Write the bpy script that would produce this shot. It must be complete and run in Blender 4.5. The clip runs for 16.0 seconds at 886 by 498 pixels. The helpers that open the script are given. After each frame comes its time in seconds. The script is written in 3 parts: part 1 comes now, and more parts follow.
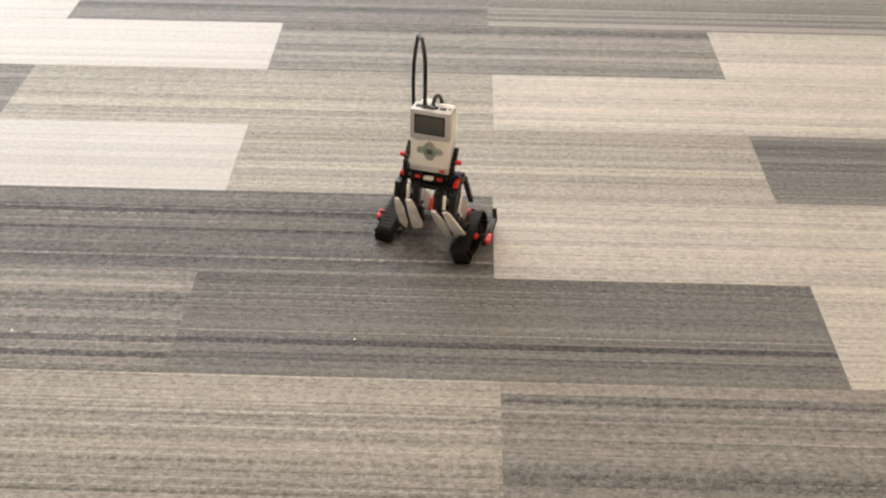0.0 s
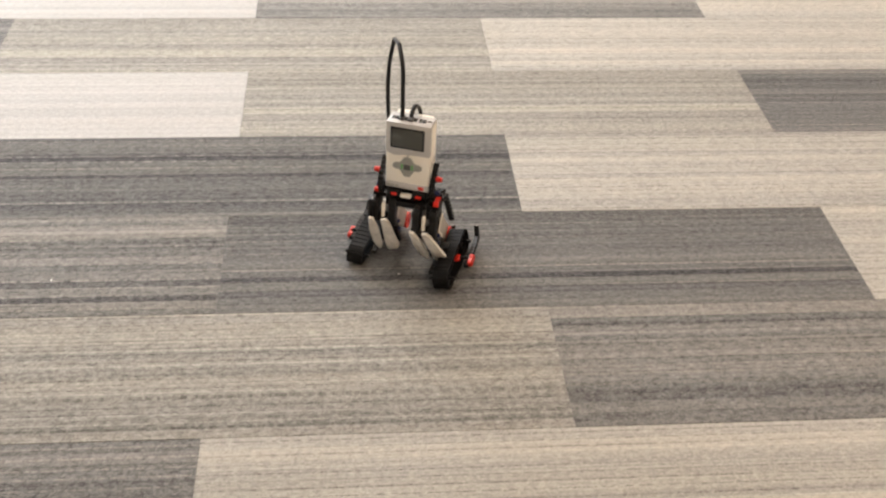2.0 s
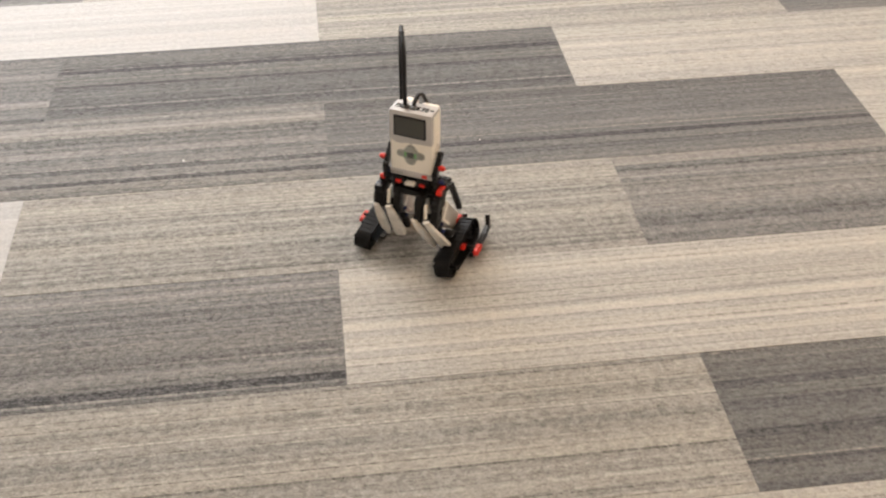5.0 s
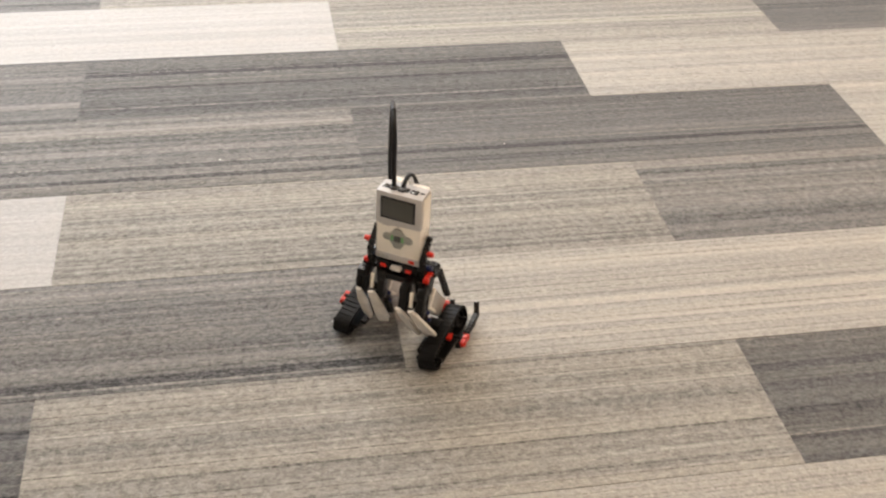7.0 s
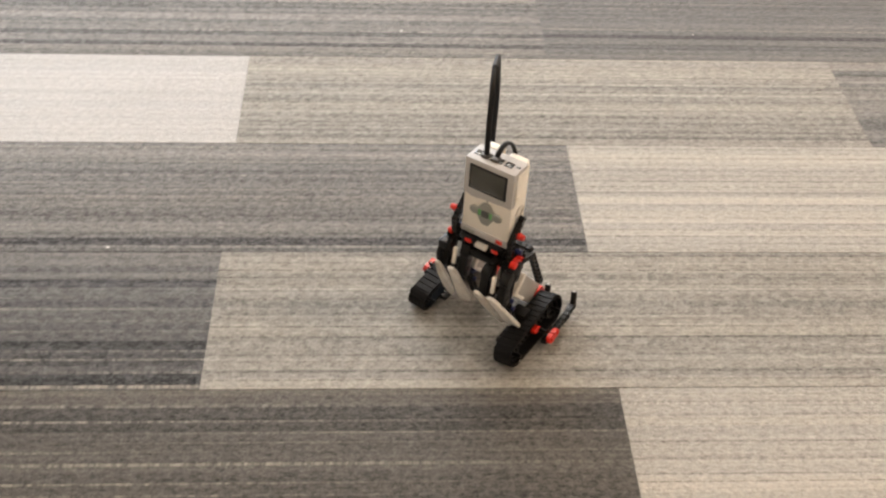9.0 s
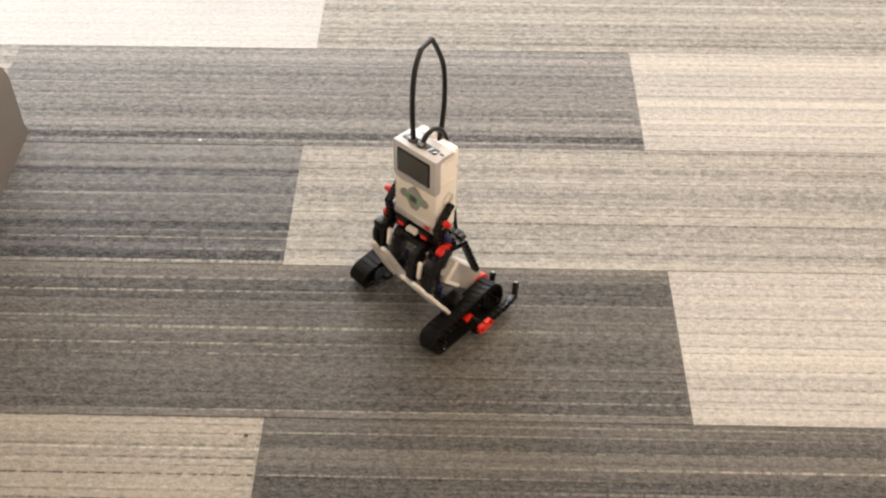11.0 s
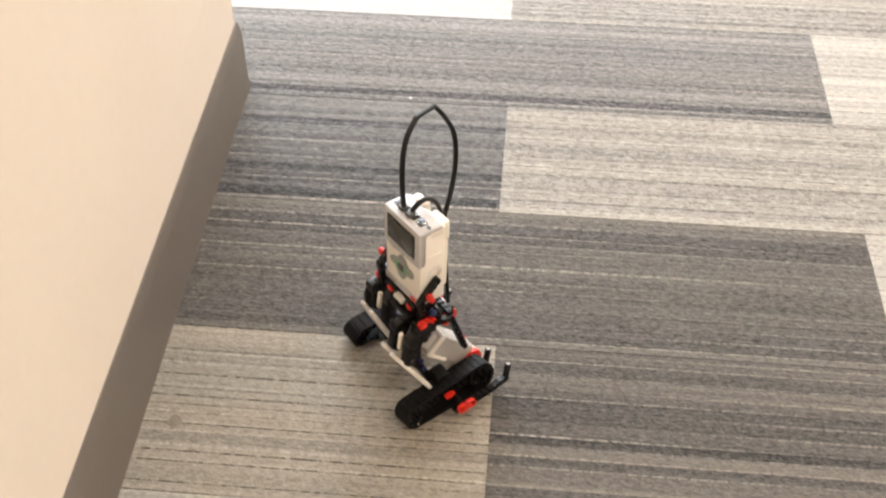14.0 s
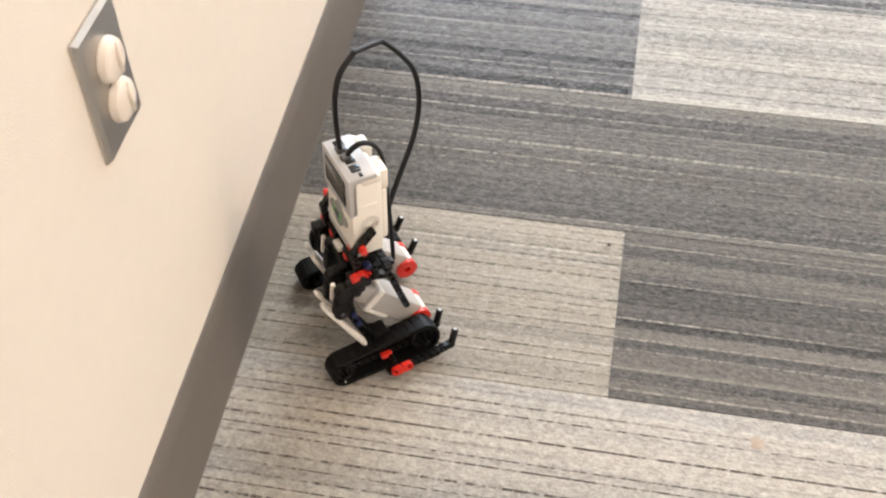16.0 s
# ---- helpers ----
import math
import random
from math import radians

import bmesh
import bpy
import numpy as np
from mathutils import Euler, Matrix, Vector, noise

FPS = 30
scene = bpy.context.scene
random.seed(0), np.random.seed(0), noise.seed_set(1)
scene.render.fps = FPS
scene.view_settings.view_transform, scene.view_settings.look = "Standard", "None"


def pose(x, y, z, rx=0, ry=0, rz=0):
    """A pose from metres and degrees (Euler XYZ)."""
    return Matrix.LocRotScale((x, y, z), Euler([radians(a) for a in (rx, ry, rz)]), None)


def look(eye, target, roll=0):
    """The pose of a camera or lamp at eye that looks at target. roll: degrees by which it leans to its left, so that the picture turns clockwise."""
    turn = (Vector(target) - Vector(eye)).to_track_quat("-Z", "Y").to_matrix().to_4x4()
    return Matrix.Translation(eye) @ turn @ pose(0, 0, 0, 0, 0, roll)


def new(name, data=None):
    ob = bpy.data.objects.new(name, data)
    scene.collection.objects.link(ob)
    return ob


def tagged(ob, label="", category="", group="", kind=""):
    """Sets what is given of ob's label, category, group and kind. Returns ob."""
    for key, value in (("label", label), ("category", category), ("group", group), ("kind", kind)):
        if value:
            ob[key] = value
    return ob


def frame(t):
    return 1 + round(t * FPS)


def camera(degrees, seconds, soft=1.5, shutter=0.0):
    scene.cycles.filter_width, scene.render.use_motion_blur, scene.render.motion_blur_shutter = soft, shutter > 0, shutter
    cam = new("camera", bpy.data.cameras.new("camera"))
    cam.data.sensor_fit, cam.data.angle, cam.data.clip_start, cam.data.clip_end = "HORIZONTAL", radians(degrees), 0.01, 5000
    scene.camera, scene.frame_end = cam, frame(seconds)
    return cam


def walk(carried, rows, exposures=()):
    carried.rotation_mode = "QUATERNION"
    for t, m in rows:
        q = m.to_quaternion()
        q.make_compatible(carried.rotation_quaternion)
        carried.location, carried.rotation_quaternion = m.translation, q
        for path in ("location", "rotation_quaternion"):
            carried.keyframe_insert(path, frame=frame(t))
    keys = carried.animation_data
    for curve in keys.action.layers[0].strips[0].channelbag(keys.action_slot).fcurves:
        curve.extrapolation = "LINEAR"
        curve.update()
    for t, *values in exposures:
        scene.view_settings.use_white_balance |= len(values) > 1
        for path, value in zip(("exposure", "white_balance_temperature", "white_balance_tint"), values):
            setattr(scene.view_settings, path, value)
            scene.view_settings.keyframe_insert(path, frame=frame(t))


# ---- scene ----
import functools
cam = camera(43.0, 16.0, soft=2.2, shutter=0.5)
PATH = [
    (0, (0.423, -1.231, 1.09), (0.399, 0.409, -0.055), 0.9),
    (0.5, (0.332, -1.227, 1.079), (0.36, 0.398, -0.087), 1.2),
    (1, (0.251, -1.244, 1.072), (0.327, 0.355, -0.127), 1.0),
    (1.5, (0.232, -1.268, 1.077), (0.383, 0.343, -0.099), 2.5),
    (2, (0.202, -1.283, 1.066), (0.362, 0.316, -0.125), 2.4),
    (2.5, (0.175, -1.284, 1.064), (0.293, 0.299, -0.153), 3.3),
    (3, (0.158, -1.303, 1.058), (0.27, 0.285, -0.152), 3.3),
    (3.5, (0.125, -1.375, 1.072), (0.24, 0.212, -0.141), 2.5),
    (4, (0.069, -1.496, 1.075), (0.133, 0.08, -0.155), -0.5),
    (4.5, (0.025, -1.533, 1.063), (0.129, 0.022, -0.191), -0.4),
    (4.7, (0.02, -1.561, 1.092), (0.159, -0.004, -0.156), -0.6),
    (6.8, (-0.172, -1.668, 1.089), (0.161, -0.097, -0.103), 2.3),
    (7, (-0.183, -1.67, 1.085), (0.129, -0.091, -0.102), 2.6),
    (7.5, (-0.195, -1.669, 1.084), (0.091, -0.083, -0.101), 3.8),
    (8, (-0.213, -1.663, 1.079), (0.053, -0.08, -0.113), 3.8),
    (8.5, (-0.257, -1.659, 1.045), (-0.062, -0.118, -0.215), 3.1),
    (9, (-0.283, -1.659, 1.033), (-0.176, -0.165, -0.292), 2.8),
    (9.5, (-0.275, -1.661, 1.032), (-0.233, -0.189, -0.322), 2.5),
    (9.7, (-0.252, -1.697, 1.028), (-0.248, -0.221, -0.322), 1.3),
    (11.8, (-0.306, -1.853, 1.075), (-0.368, -0.451, -0.35), -1.2),
    (12, (-0.32, -1.886, 1.074), (-0.431, -0.465, -0.329), -2.6),
    (12.5, (-0.372, -1.912, 1.074), (-0.487, -0.479, -0.316), -1.7),
    (13, (-0.432, -1.934, 1.065), (-0.514, -0.504, -0.33), 0.2),
    (13.5, (-0.467, -1.943, 1.072), (-0.57, -0.533, -0.343), 0.9),
    (14, (-0.477, -1.939, 1.073), (-0.605, -0.506, -0.316), 0.0),
    (14.5, (-0.483, -1.964, 1.043), (-0.678, -0.525, -0.332), -2.1),
    (15, (-0.503, -1.965, 1.027), (-0.723, -0.61, -0.427), -1.2),
    (15.5, (-0.516, -1.965, 1.02), (-0.74, -0.631, -0.453), -1.7),
    (16, (-0.53, -1.965, 1.019), (-0.792, -0.654, -0.468), -1.3),
]
walk(cam, [(t, look(eye, target, roll)) for t, eye, target, roll in PATH], exposures=[(0, -0.27, 7300, 13), (4, -0.16, 7150, 13), (9.5, -0.01, 7100, 12.5), (12, 0.51, 7050, 13), (14, 0.56, 6800, 12), (16, 0.68, 6250, 10.5)])

# the robot's drive over the floor: seconds, place of its middle, heading in degrees
DRIVE = [
    (0, 0.3750, 0.3480, -15.7),
    (0.5, 0.3520, 0.2860, -17.3),
    (1, 0.3330, 0.2310, -18.6),
    (1.5, 0.3100, 0.1730, -18.6),
    (2, 0.2830, 0.1100, -19.4),
    (2.5, 0.2600, 0.0560, -21.3),
    (3, 0.2330, -0.0030, -21.0),
    (3.5, 0.2050, -0.0580, -22.4),
    (4, 0.1780, -0.1140, -22.6),
    (4.5, 0.1500, -0.1660, -26.0),
    (7, -0.0040, -0.4350, -32.0),
    (7.5, -0.0390, -0.4850, -32.7),
    (8, -0.0790, -0.5360, -32.9),
    (8.5, -0.1240, -0.5890, -34.7),
    (9, -0.1620, -0.6340, -36.2),
    (9.5, -0.1990, -0.6790, -38.4),
    (12, -0.4170, -0.8990, -42.3),
    (12.5, -0.4630, -0.9380, -43.5),
    (13, -0.5070, -0.9750, -45.9),
    (13.5, -0.5580, -1.0110, -47.0),
    (14, -0.6050, -1.0500, -48.2),
    (14.5, -0.6500, -1.0870, -50.4),
    (15, -0.6970, -1.1210, -52.8),
    (15.5, -0.7460, -1.1600, -52.9),
    (16, -0.7960, -1.1930, -52.8),
]

# ---- light ----
world = bpy.data.worlds.new("world")
scene.world = world
world.use_nodes = True
sky = world.node_tree.nodes.new("ShaderNodeTexSky")
sky.sky_type, sky.sun_disc, sky.sun_elevation, sky.sun_rotation = "NISHITA", False, radians(35), radians(-30)
world.node_tree.links.new(sky.outputs[0], world.node_tree.nodes["Background"].inputs[0])
world.node_tree.nodes["Background"].inputs[1].default_value = 0.1

ROOM = (-3.5, -3.75, 3.5, 3.75)      # west, south, east, north
CEILING = 2.7
NEUTRAL, WARM, COOL = (0.98, 0.925, 0.875), (1.0, 0.65, 0.35), (0.68, 0.82, 1.0)
TROFFERS = [(-0.1, 1.3, NEUTRAL, 38), (-1.8, 1.8, NEUTRAL, 34), (0.0, 2.9, NEUTRAL, 32), (2.2, -0.5, WARM, 28), (0.9, -2.3, WARM, 12)]


def area_lamp(name, m, size_x, size_y, watts, colour):
    lamp = bpy.data.lights.new(name, "AREA")
    lamp.shape, lamp.size, lamp.size_y, lamp.energy, lamp.color = "RECTANGLE", size_x, size_y, watts, colour
    ob = new(name, lamp)
    ob.matrix_world = m
    return ob


for px, py, tint, watts in TROFFERS:
    area_lamp("ceiling_lamp", pose(px, py, CEILING - 0.03), 1.1, 0.5, watts, tint)
area_lamp("window_light", look((-1.6, ROOM[3] - 0.08, 1.55), (-1.0, 0.0, 0.6)), 3.0, 1.5, 150, COOL)


# ---- materials ----
def material(name):
    m = bpy.data.materials.new(name)
    m.use_nodes = True
    return m, m.node_tree.nodes, m.node_tree.links, m.node_tree.nodes["Principled BSDF"]


def math_node(nodes, links, op, a, b):
    n = nodes.new("ShaderNodeMath")
    n.operation = op
    for i, v in enumerate((a, b)):
        if isinstance(v, (int, float)):
            n.inputs[i].default_value = v
        else:
            links.new(v, n.inputs[i])
    return n.outputs[0]


def noise_at(nodes, links, vector, scale_xyz, detail=2.0, rough=0.5):
    mp = nodes.new("ShaderNodeMapping")
    mp.inputs["Scale"].default_value = scale_xyz
    links.new(vector, mp.inputs["Vector"])
    n = nodes.new("ShaderNodeTexNoise")
    n.inputs["Scale"].default_value, n.inputs["Detail"].default_value, n.inputs["Roughness"].default_value = 1.0, detail, rough
    links.new(mp.outputs[0], n.inputs["Vector"])
    return n.outputs[0]


def ramp(nodes, links, fac, stops):
    r = nodes.new("ShaderNodeValToRGB")
    while len(r.color_ramp.elements) < len(stops):
        r.color_ramp.elements.new(0.5)
    for e, (p, c) in zip(r.color_ramp.elements, stops):
        e.position, e.color = p, (*c, 1)
    links.new(fac, r.inputs[0])
    return r.outputs[0]


def carpet(name, low, high, bands=0.5, broad=0.3, pale=0.5, dark=0.5, drift=0.0, grit=1.0, hue=0.05, bright=(0.46, 0.43, 0.385), deep=(0.05, 0.046, 0.04)):
    """Striped loop-pile carpet: yarns of two colours in rows along the plank, in bands of changing share, with single pale and dark rows that break off."""
    m, nodes, links, bsdf = material(name)
    op = functools.partial(math_node, nodes, links)
    tc, info = nodes.new("ShaderNodeTexCoord"), nodes.new("ShaderNodeObjectInfo")
    seed = info.outputs["Random"]
    off = nodes.new("ShaderNodeCombineXYZ")
    for k, far in enumerate((91.0, 37.0, 53.0)):
        links.new(op("MULTIPLY", seed, far), off.inputs[k])
    add = nodes.new("ShaderNodeVectorMath")
    links.new(tc.outputs["Object"], add.inputs[0])
    links.new(off.outputs[0], add.inputs[1])
    v = add.outputs[0]
    sep, own = nodes.new("ShaderNodeSeparateXYZ"), nodes.new("ShaderNodeSeparateXYZ")
    links.new(v, sep.inputs[0])
    links.new(tc.outputs["Object"], own.inputs[0])

    def above(fac, level, gain):
        return op("MINIMUM", op("MULTIPLY", op("MAXIMUM", op("SUBTRACT", fac, level), 0.0), gain), 1.0)

    def stripes(per_metre, sway, shift, width):
        """Rows of yarn some way apart: a mask of the rows, and coordinates that tell one from the next."""
        at = op("ADD", op("ADD", op("MULTIPLY", sep.outputs[1], per_metre), op("MULTIPLY", noise_at(nodes, links, v, (0.0, per_metre * 0.35, 1), 1), sway)), shift)
        cell = op("FLOOR", at, 0.0)
        place = nodes.new("ShaderNodeCombineXYZ")
        links.new(sep.outputs[0], place.inputs[0])
        links.new(op("MULTIPLY", cell, 3.71), place.inputs[1])
        links.new(op("MULTIPLY", seed, 53.0), place.inputs[2])
        return op("LESS_THAN", op("SUBTRACT", at, cell), width), place.outputs[0]

    light_row, light_at = stripes(56.0, 1.6, 0.0, 0.17)
    dark_row, dark_at = stripes(71.0, 2.2, 0.3, 0.18)
    _, thin = stripes(350.0, 0.0, 0.0, 0.5)
    wide = noise_at(nodes, links, v, (0.0, 9, 1), 1)
    band = noise_at(nodes, links, light_at, (0.0, 1.9, 1), 0)
    soft_band = noise_at(nodes, links, v, (0.0, 60, 1), 2, 0.7)
    fine = noise_at(nodes, links, thin, (0.8, 1, 1), 1)
    dash = noise_at(nodes, links, thin, (130, 1.7, 1), 2, 0.6)
    fleck = noise_at(nodes, links, v, (250, 300, 1), 2, 0.75)
    mottle = noise_at(nodes, links, v, (105, 140, 1), 2, 0.7)
    cloud = noise_at(nodes, links, v, (6, 11, 1), 2)
    f = 0.5
    for tex, amount in ((wide, broad), (band, bands), (soft_band, 0.7 * bands), (fine, 0.22), (dash, 0.30 * grit), (fleck, 0.75 * grit), (mottle, 0.85 * grit), (cloud, 0.12)):
        f = op("ADD", op("MULTIPLY", op("SUBTRACT", tex, 0.5), 2 * amount), f)
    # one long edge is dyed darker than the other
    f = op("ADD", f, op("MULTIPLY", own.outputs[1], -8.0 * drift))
    f = op("ADD", op("MULTIPLY", f, 0.6), 0.2)
    base = ramp(nodes, links, f, ((0.0, low), (1.0, high)))
    # single rows of pale and of dark yarn, some stronger than others, broken into dashes
    for row, at, amount, yarn, beads, least in ((dark_row, dark_at, dark, deep, 110, 0.24), (light_row, light_at, pale, bright, 150, 0.34)):
        dashes = op("ADD", op("MULTIPLY", above(noise_at(nodes, links, at, (beads, 1.3, 1), 2, 0.8), 0.38, 3.6), 0.92), 0.08)
        strength = above(noise_at(nodes, links, at, (1.5, 2.7, 4), 0), least, 2.6)
        over = nodes.new("ShaderNodeMixRGB")
        links.new(op("MULTIPLY", op("MULTIPLY", row, amount), op("MULTIPLY", dashes, strength)), over.inputs[0])
        links.new(base, over.inputs[1])
        over.inputs[2].default_value = (*yarn, 1)
        base = over.outputs[0]
    # cooler and warmer yarns
    tint = ramp(nodes, links, op("ADD", op("MULTIPLY", band, 0.6), op("MULTIPLY", dash, 0.4)), ((0.25, (1 - hue, 1.0, 1 + 1.6 * hue)), (0.75, (1 + hue, 1.0, 1 - 1.6 * hue))))
    mix = nodes.new("ShaderNodeMixRGB")
    mix.blend_type, mix.inputs[0].default_value = "MULTIPLY", 1.0
    links.new(base, mix.inputs[1])
    links.new(tint, mix.inputs[2])
    links.new(mix.outputs[0], bsdf.inputs["Base Color"])
    bsdf.inputs["Roughness"].default_value = 0.85
    bsdf.inputs["Specular IOR Level"].default_value = 0.25
    bsdf.inputs["Sheen Weight"].default_value = 0.25
    bsdf.inputs["Sheen Roughness"].default_value = 0.5
    bump = nodes.new("ShaderNodeBump")
    bump.inputs["Strength"].default_value, bump.inputs["Distance"].default_value = 0.6, 0.002
    links.new(op("ADD", op("ADD", dash, fleck), mottle), bump.inputs["Height"])
    links.new(bump.outputs[0], bsdf.inputs["Normal"])
    return m


CARPET = {
    "V": carpet("carpet_pale", (0.26, 0.26, 0.258), (0.535, 0.536, 0.534), 0.40, 0.25, 0.40, 0.25, 0.0, 0.8, 0.02, bright=(0.66, 0.66, 0.65), deep=(0.22, 0.215, 0.21)),
    "L": carpet("carpet_beige", (0.16, 0.155, 0.141), (0.545, 0.531, 0.493), 0.42, 0.28, 0.6, 0.85, 0.03, 0.8, 0.025, bright=(0.56, 0.545, 0.50), deep=(0.12, 0.113, 0.10)),
    "B": carpet("carpet_beige_flecked", (0.12, 0.114, 0.101), (0.56, 0.54, 0.497), 0.28, 0.22, 0.35, 2.3, 0.03, 0.75, 0.025, bright=(0.54, 0.52, 0.475), deep=(0.055, 0.049, 0.041)),
    "K": carpet("carpet_tan", (0.115, 0.107, 0.092), (0.405, 0.38, 0.33), 0.45, 0.3, 0.8, 1.4, 0.04, 0.8, 0.025, bright=(0.50, 0.47, 0.41), deep=(0.065, 0.058, 0.048)),
    "M": carpet("carpet_greige", (0.080, 0.077, 0.070), (0.42, 0.408, 0.377), 0.45, 0.35, 0.75, 0.85, 0.06, 1.0, 0.025, bright=(0.52, 0.50, 0.455)),
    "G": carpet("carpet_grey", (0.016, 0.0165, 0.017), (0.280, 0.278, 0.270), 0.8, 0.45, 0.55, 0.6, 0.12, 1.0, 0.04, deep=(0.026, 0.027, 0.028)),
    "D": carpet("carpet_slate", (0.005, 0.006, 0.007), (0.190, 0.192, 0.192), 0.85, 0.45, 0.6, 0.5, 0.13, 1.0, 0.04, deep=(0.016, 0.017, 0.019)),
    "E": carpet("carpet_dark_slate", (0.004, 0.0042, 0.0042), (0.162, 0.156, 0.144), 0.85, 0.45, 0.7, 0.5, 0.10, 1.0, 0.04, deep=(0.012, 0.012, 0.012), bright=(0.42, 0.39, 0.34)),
}


def painted(name, colour, rough, spec=0.5, grain=0.04, scale=40, bump_mm=0.0, metal=0.0, bump_scale=300):
    """Paint, plastic or metal: slight mottling of colour and gloss at two scales, fine relief."""
    m, nodes, links, bsdf = material(name)
    v = nodes.new("ShaderNodeTexCoord").outputs["Object"]
    big, small = noise_at(nodes, links, v, (scale,) * 3, 3), noise_at(nodes, links, v, (scale * 9,) * 3, 2)
    f = math_node(nodes, links, "MULTIPLY", math_node(nodes, links, "ADD", big, small), 0.5)
    links.new(ramp(nodes, links, f, ((0.3, [c * (1 - grain) for c in colour]), (0.7, [min(1, c * (1 + grain)) for c in colour]))), bsdf.inputs["Base Color"])
    links.new(math_node(nodes, links, "ADD", math_node(nodes, links, "MULTIPLY", big, 0.15), rough - 0.075), bsdf.inputs["Roughness"])
    bsdf.inputs["Specular IOR Level"].default_value, bsdf.inputs["Metallic"].default_value = spec, metal
    if bump_mm:
        b = nodes.new("ShaderNodeBump")
        b.inputs["Strength"].default_value, b.inputs["Distance"].default_value = 0.6, bump_mm / 1000
        links.new(noise_at(nodes, links, v, (bump_scale,) * 3, 3), b.inputs["Height"])
        links.new(b.outputs[0], bsdf.inputs["Normal"])
    return m


WALL = painted("cream_wall_paint", (0.768, 0.716, 0.642), 0.7, 0.3, 0.02, 6, 0.5, bump_scale=500)
CEIL = painted("white_ceiling_paint", (0.78, 0.77, 0.74), 0.8, 0.3, 0.03, 5)
RUBBER_BASE = painted("grey_vinyl_base", (0.137, 0.123, 0.111), 0.45, 0.45, 0.06, 14, 0.2)
STEEL = painted("brushed_steel", (0.52, 0.50, 0.47), 0.32, 0.5, 0.05, 80, 0.05, 1.0)
COVER = painted("ivory_plastic", (0.80, 0.74, 0.66), 0.35, 0.5, 0.02, 60)
BLACK = painted("black_plastic", (0.004, 0.004, 0.0045), 0.34, 0.28, 0.25, 90)
TYRE = painted("black_rubber", (0.0045, 0.0045, 0.005), 0.55, 0.16, 0.3, 120, 0.15)
RED = painted("red_plastic", (0.62, 0.022, 0.012), 0.32, 0.5, 0.05, 90)
WHITE = painted("white_plastic", (0.87, 0.84, 0.77), 0.36, 0.5, 0.02, 50)
SCUFF = painted("scuffed_white_plastic", (0.68, 0.66, 0.62), 0.5, 0.5, 0.3, 70)
GREY = painted("light_grey_plastic", (0.47, 0.47, 0.475), 0.4, 0.5, 0.03, 60)
MOTOR = painted("mid_grey_plastic", (0.40, 0.39, 0.375), 0.42, 0.5, 0.05, 70)
DARK = painted("dark_grey_plastic", (0.075, 0.078, 0.08), 0.42, 0.5, 0.08, 80)
PAD = painted("button_grey_plastic", (0.30, 0.31, 0.295), 0.45, 0.5, 0.05, 80)
BLUE = painted("blue_plastic", (0.008, 0.016, 0.075), 0.35, 0.5, 0.06, 90)
SCREEN = painted("screen_glass", (0.065, 0.068, 0.062), 0.14, 0.55, 0.05, 60)
BEZEL = painted("screen_bezel", (0.02, 0.022, 0.024), 0.2, 0.5, 0.05, 60)
CABLE = painted("black_cable", (0.006, 0.006, 0.007), 0.5, 0.3, 0.2, 120)
STAIN = painted("dark_stain", (0.21, 0.19, 0.165), 0.9, 0.1, 0.3, 300)
SPOT = painted("dark_spot", (0.05, 0.045, 0.04), 0.9, 0.1, 0.3, 300)
FAINT = painted("faint_stain", (0.36, 0.31, 0.25), 0.9, 0.1, 0.2, 300)
CRUMB = painted("pale_crumb", (0.75, 0.73, 0.70), 0.8, 0.2, 0.1, 300)


def glow(name, colour, strength):
    m, nodes, links, bsdf = material(name)
    bsdf.inputs["Base Color"].default_value = (*[0.12 + c * 0.16 for c in colour], 1)
    bsdf.inputs["Emission Color"].default_value = (*colour, 1)
    bsdf.inputs["Emission Strength"].default_value = strength
    return m


LED = glow("green_led", (0.06, 1.0, 0.12), 0.07)
PANEL = glow("lamp_diffuser", NEUTRAL, 6.0)
SKYLIGHT = glow("window_daylight", COOL, 3.0)


# ---- building helpers ----
def mesh_of(bm, name, mat, smooth=False):
    me = bpy.data.meshes.new(name)
    bmesh.ops.recalc_face_normals(bm, faces=bm.faces)
    bm.to_mesh(me)
    bm.free()
    for p in me.polygons:
        p.use_smooth = smooth
    me.materials.append(mat)
    if smooth:
        me.set_sharp_from_angle(angle=radians(38))
    return me


def part(name, bm, mat, parent=None, label="", smooth=True):
    """Links a bmesh as one mesh object, under a thing or a part where one is given."""
    ob = new(name, mesh_of(bm, name, mat, smooth))
    ob.parent = parent
    return tagged(ob, label)


def rbox(bm, lo, hi, bevel=0.0, m=None, seg=2):
    """A box from corner lo to corner hi with rounded edges."""
    lo, hi = Vector(lo), Vector(hi)
    size, mid = hi - lo, (lo + hi) / 2
    made = bmesh.ops.create_cube(bm, size=1.0, matrix=Matrix.Translation(mid) @ Matrix.Diagonal((*size, 1)))["verts"]
    if bevel:
        edges = list({e for v in made for e in v.link_edges})
        made = [v for v in bmesh.ops.bevel(bm, geom=edges, offset=bevel, segments=seg, profile=0.5, affect="EDGES")["verts"]]
    if m is not None:
        bmesh.ops.transform(bm, matrix=m, verts=made)
    return made


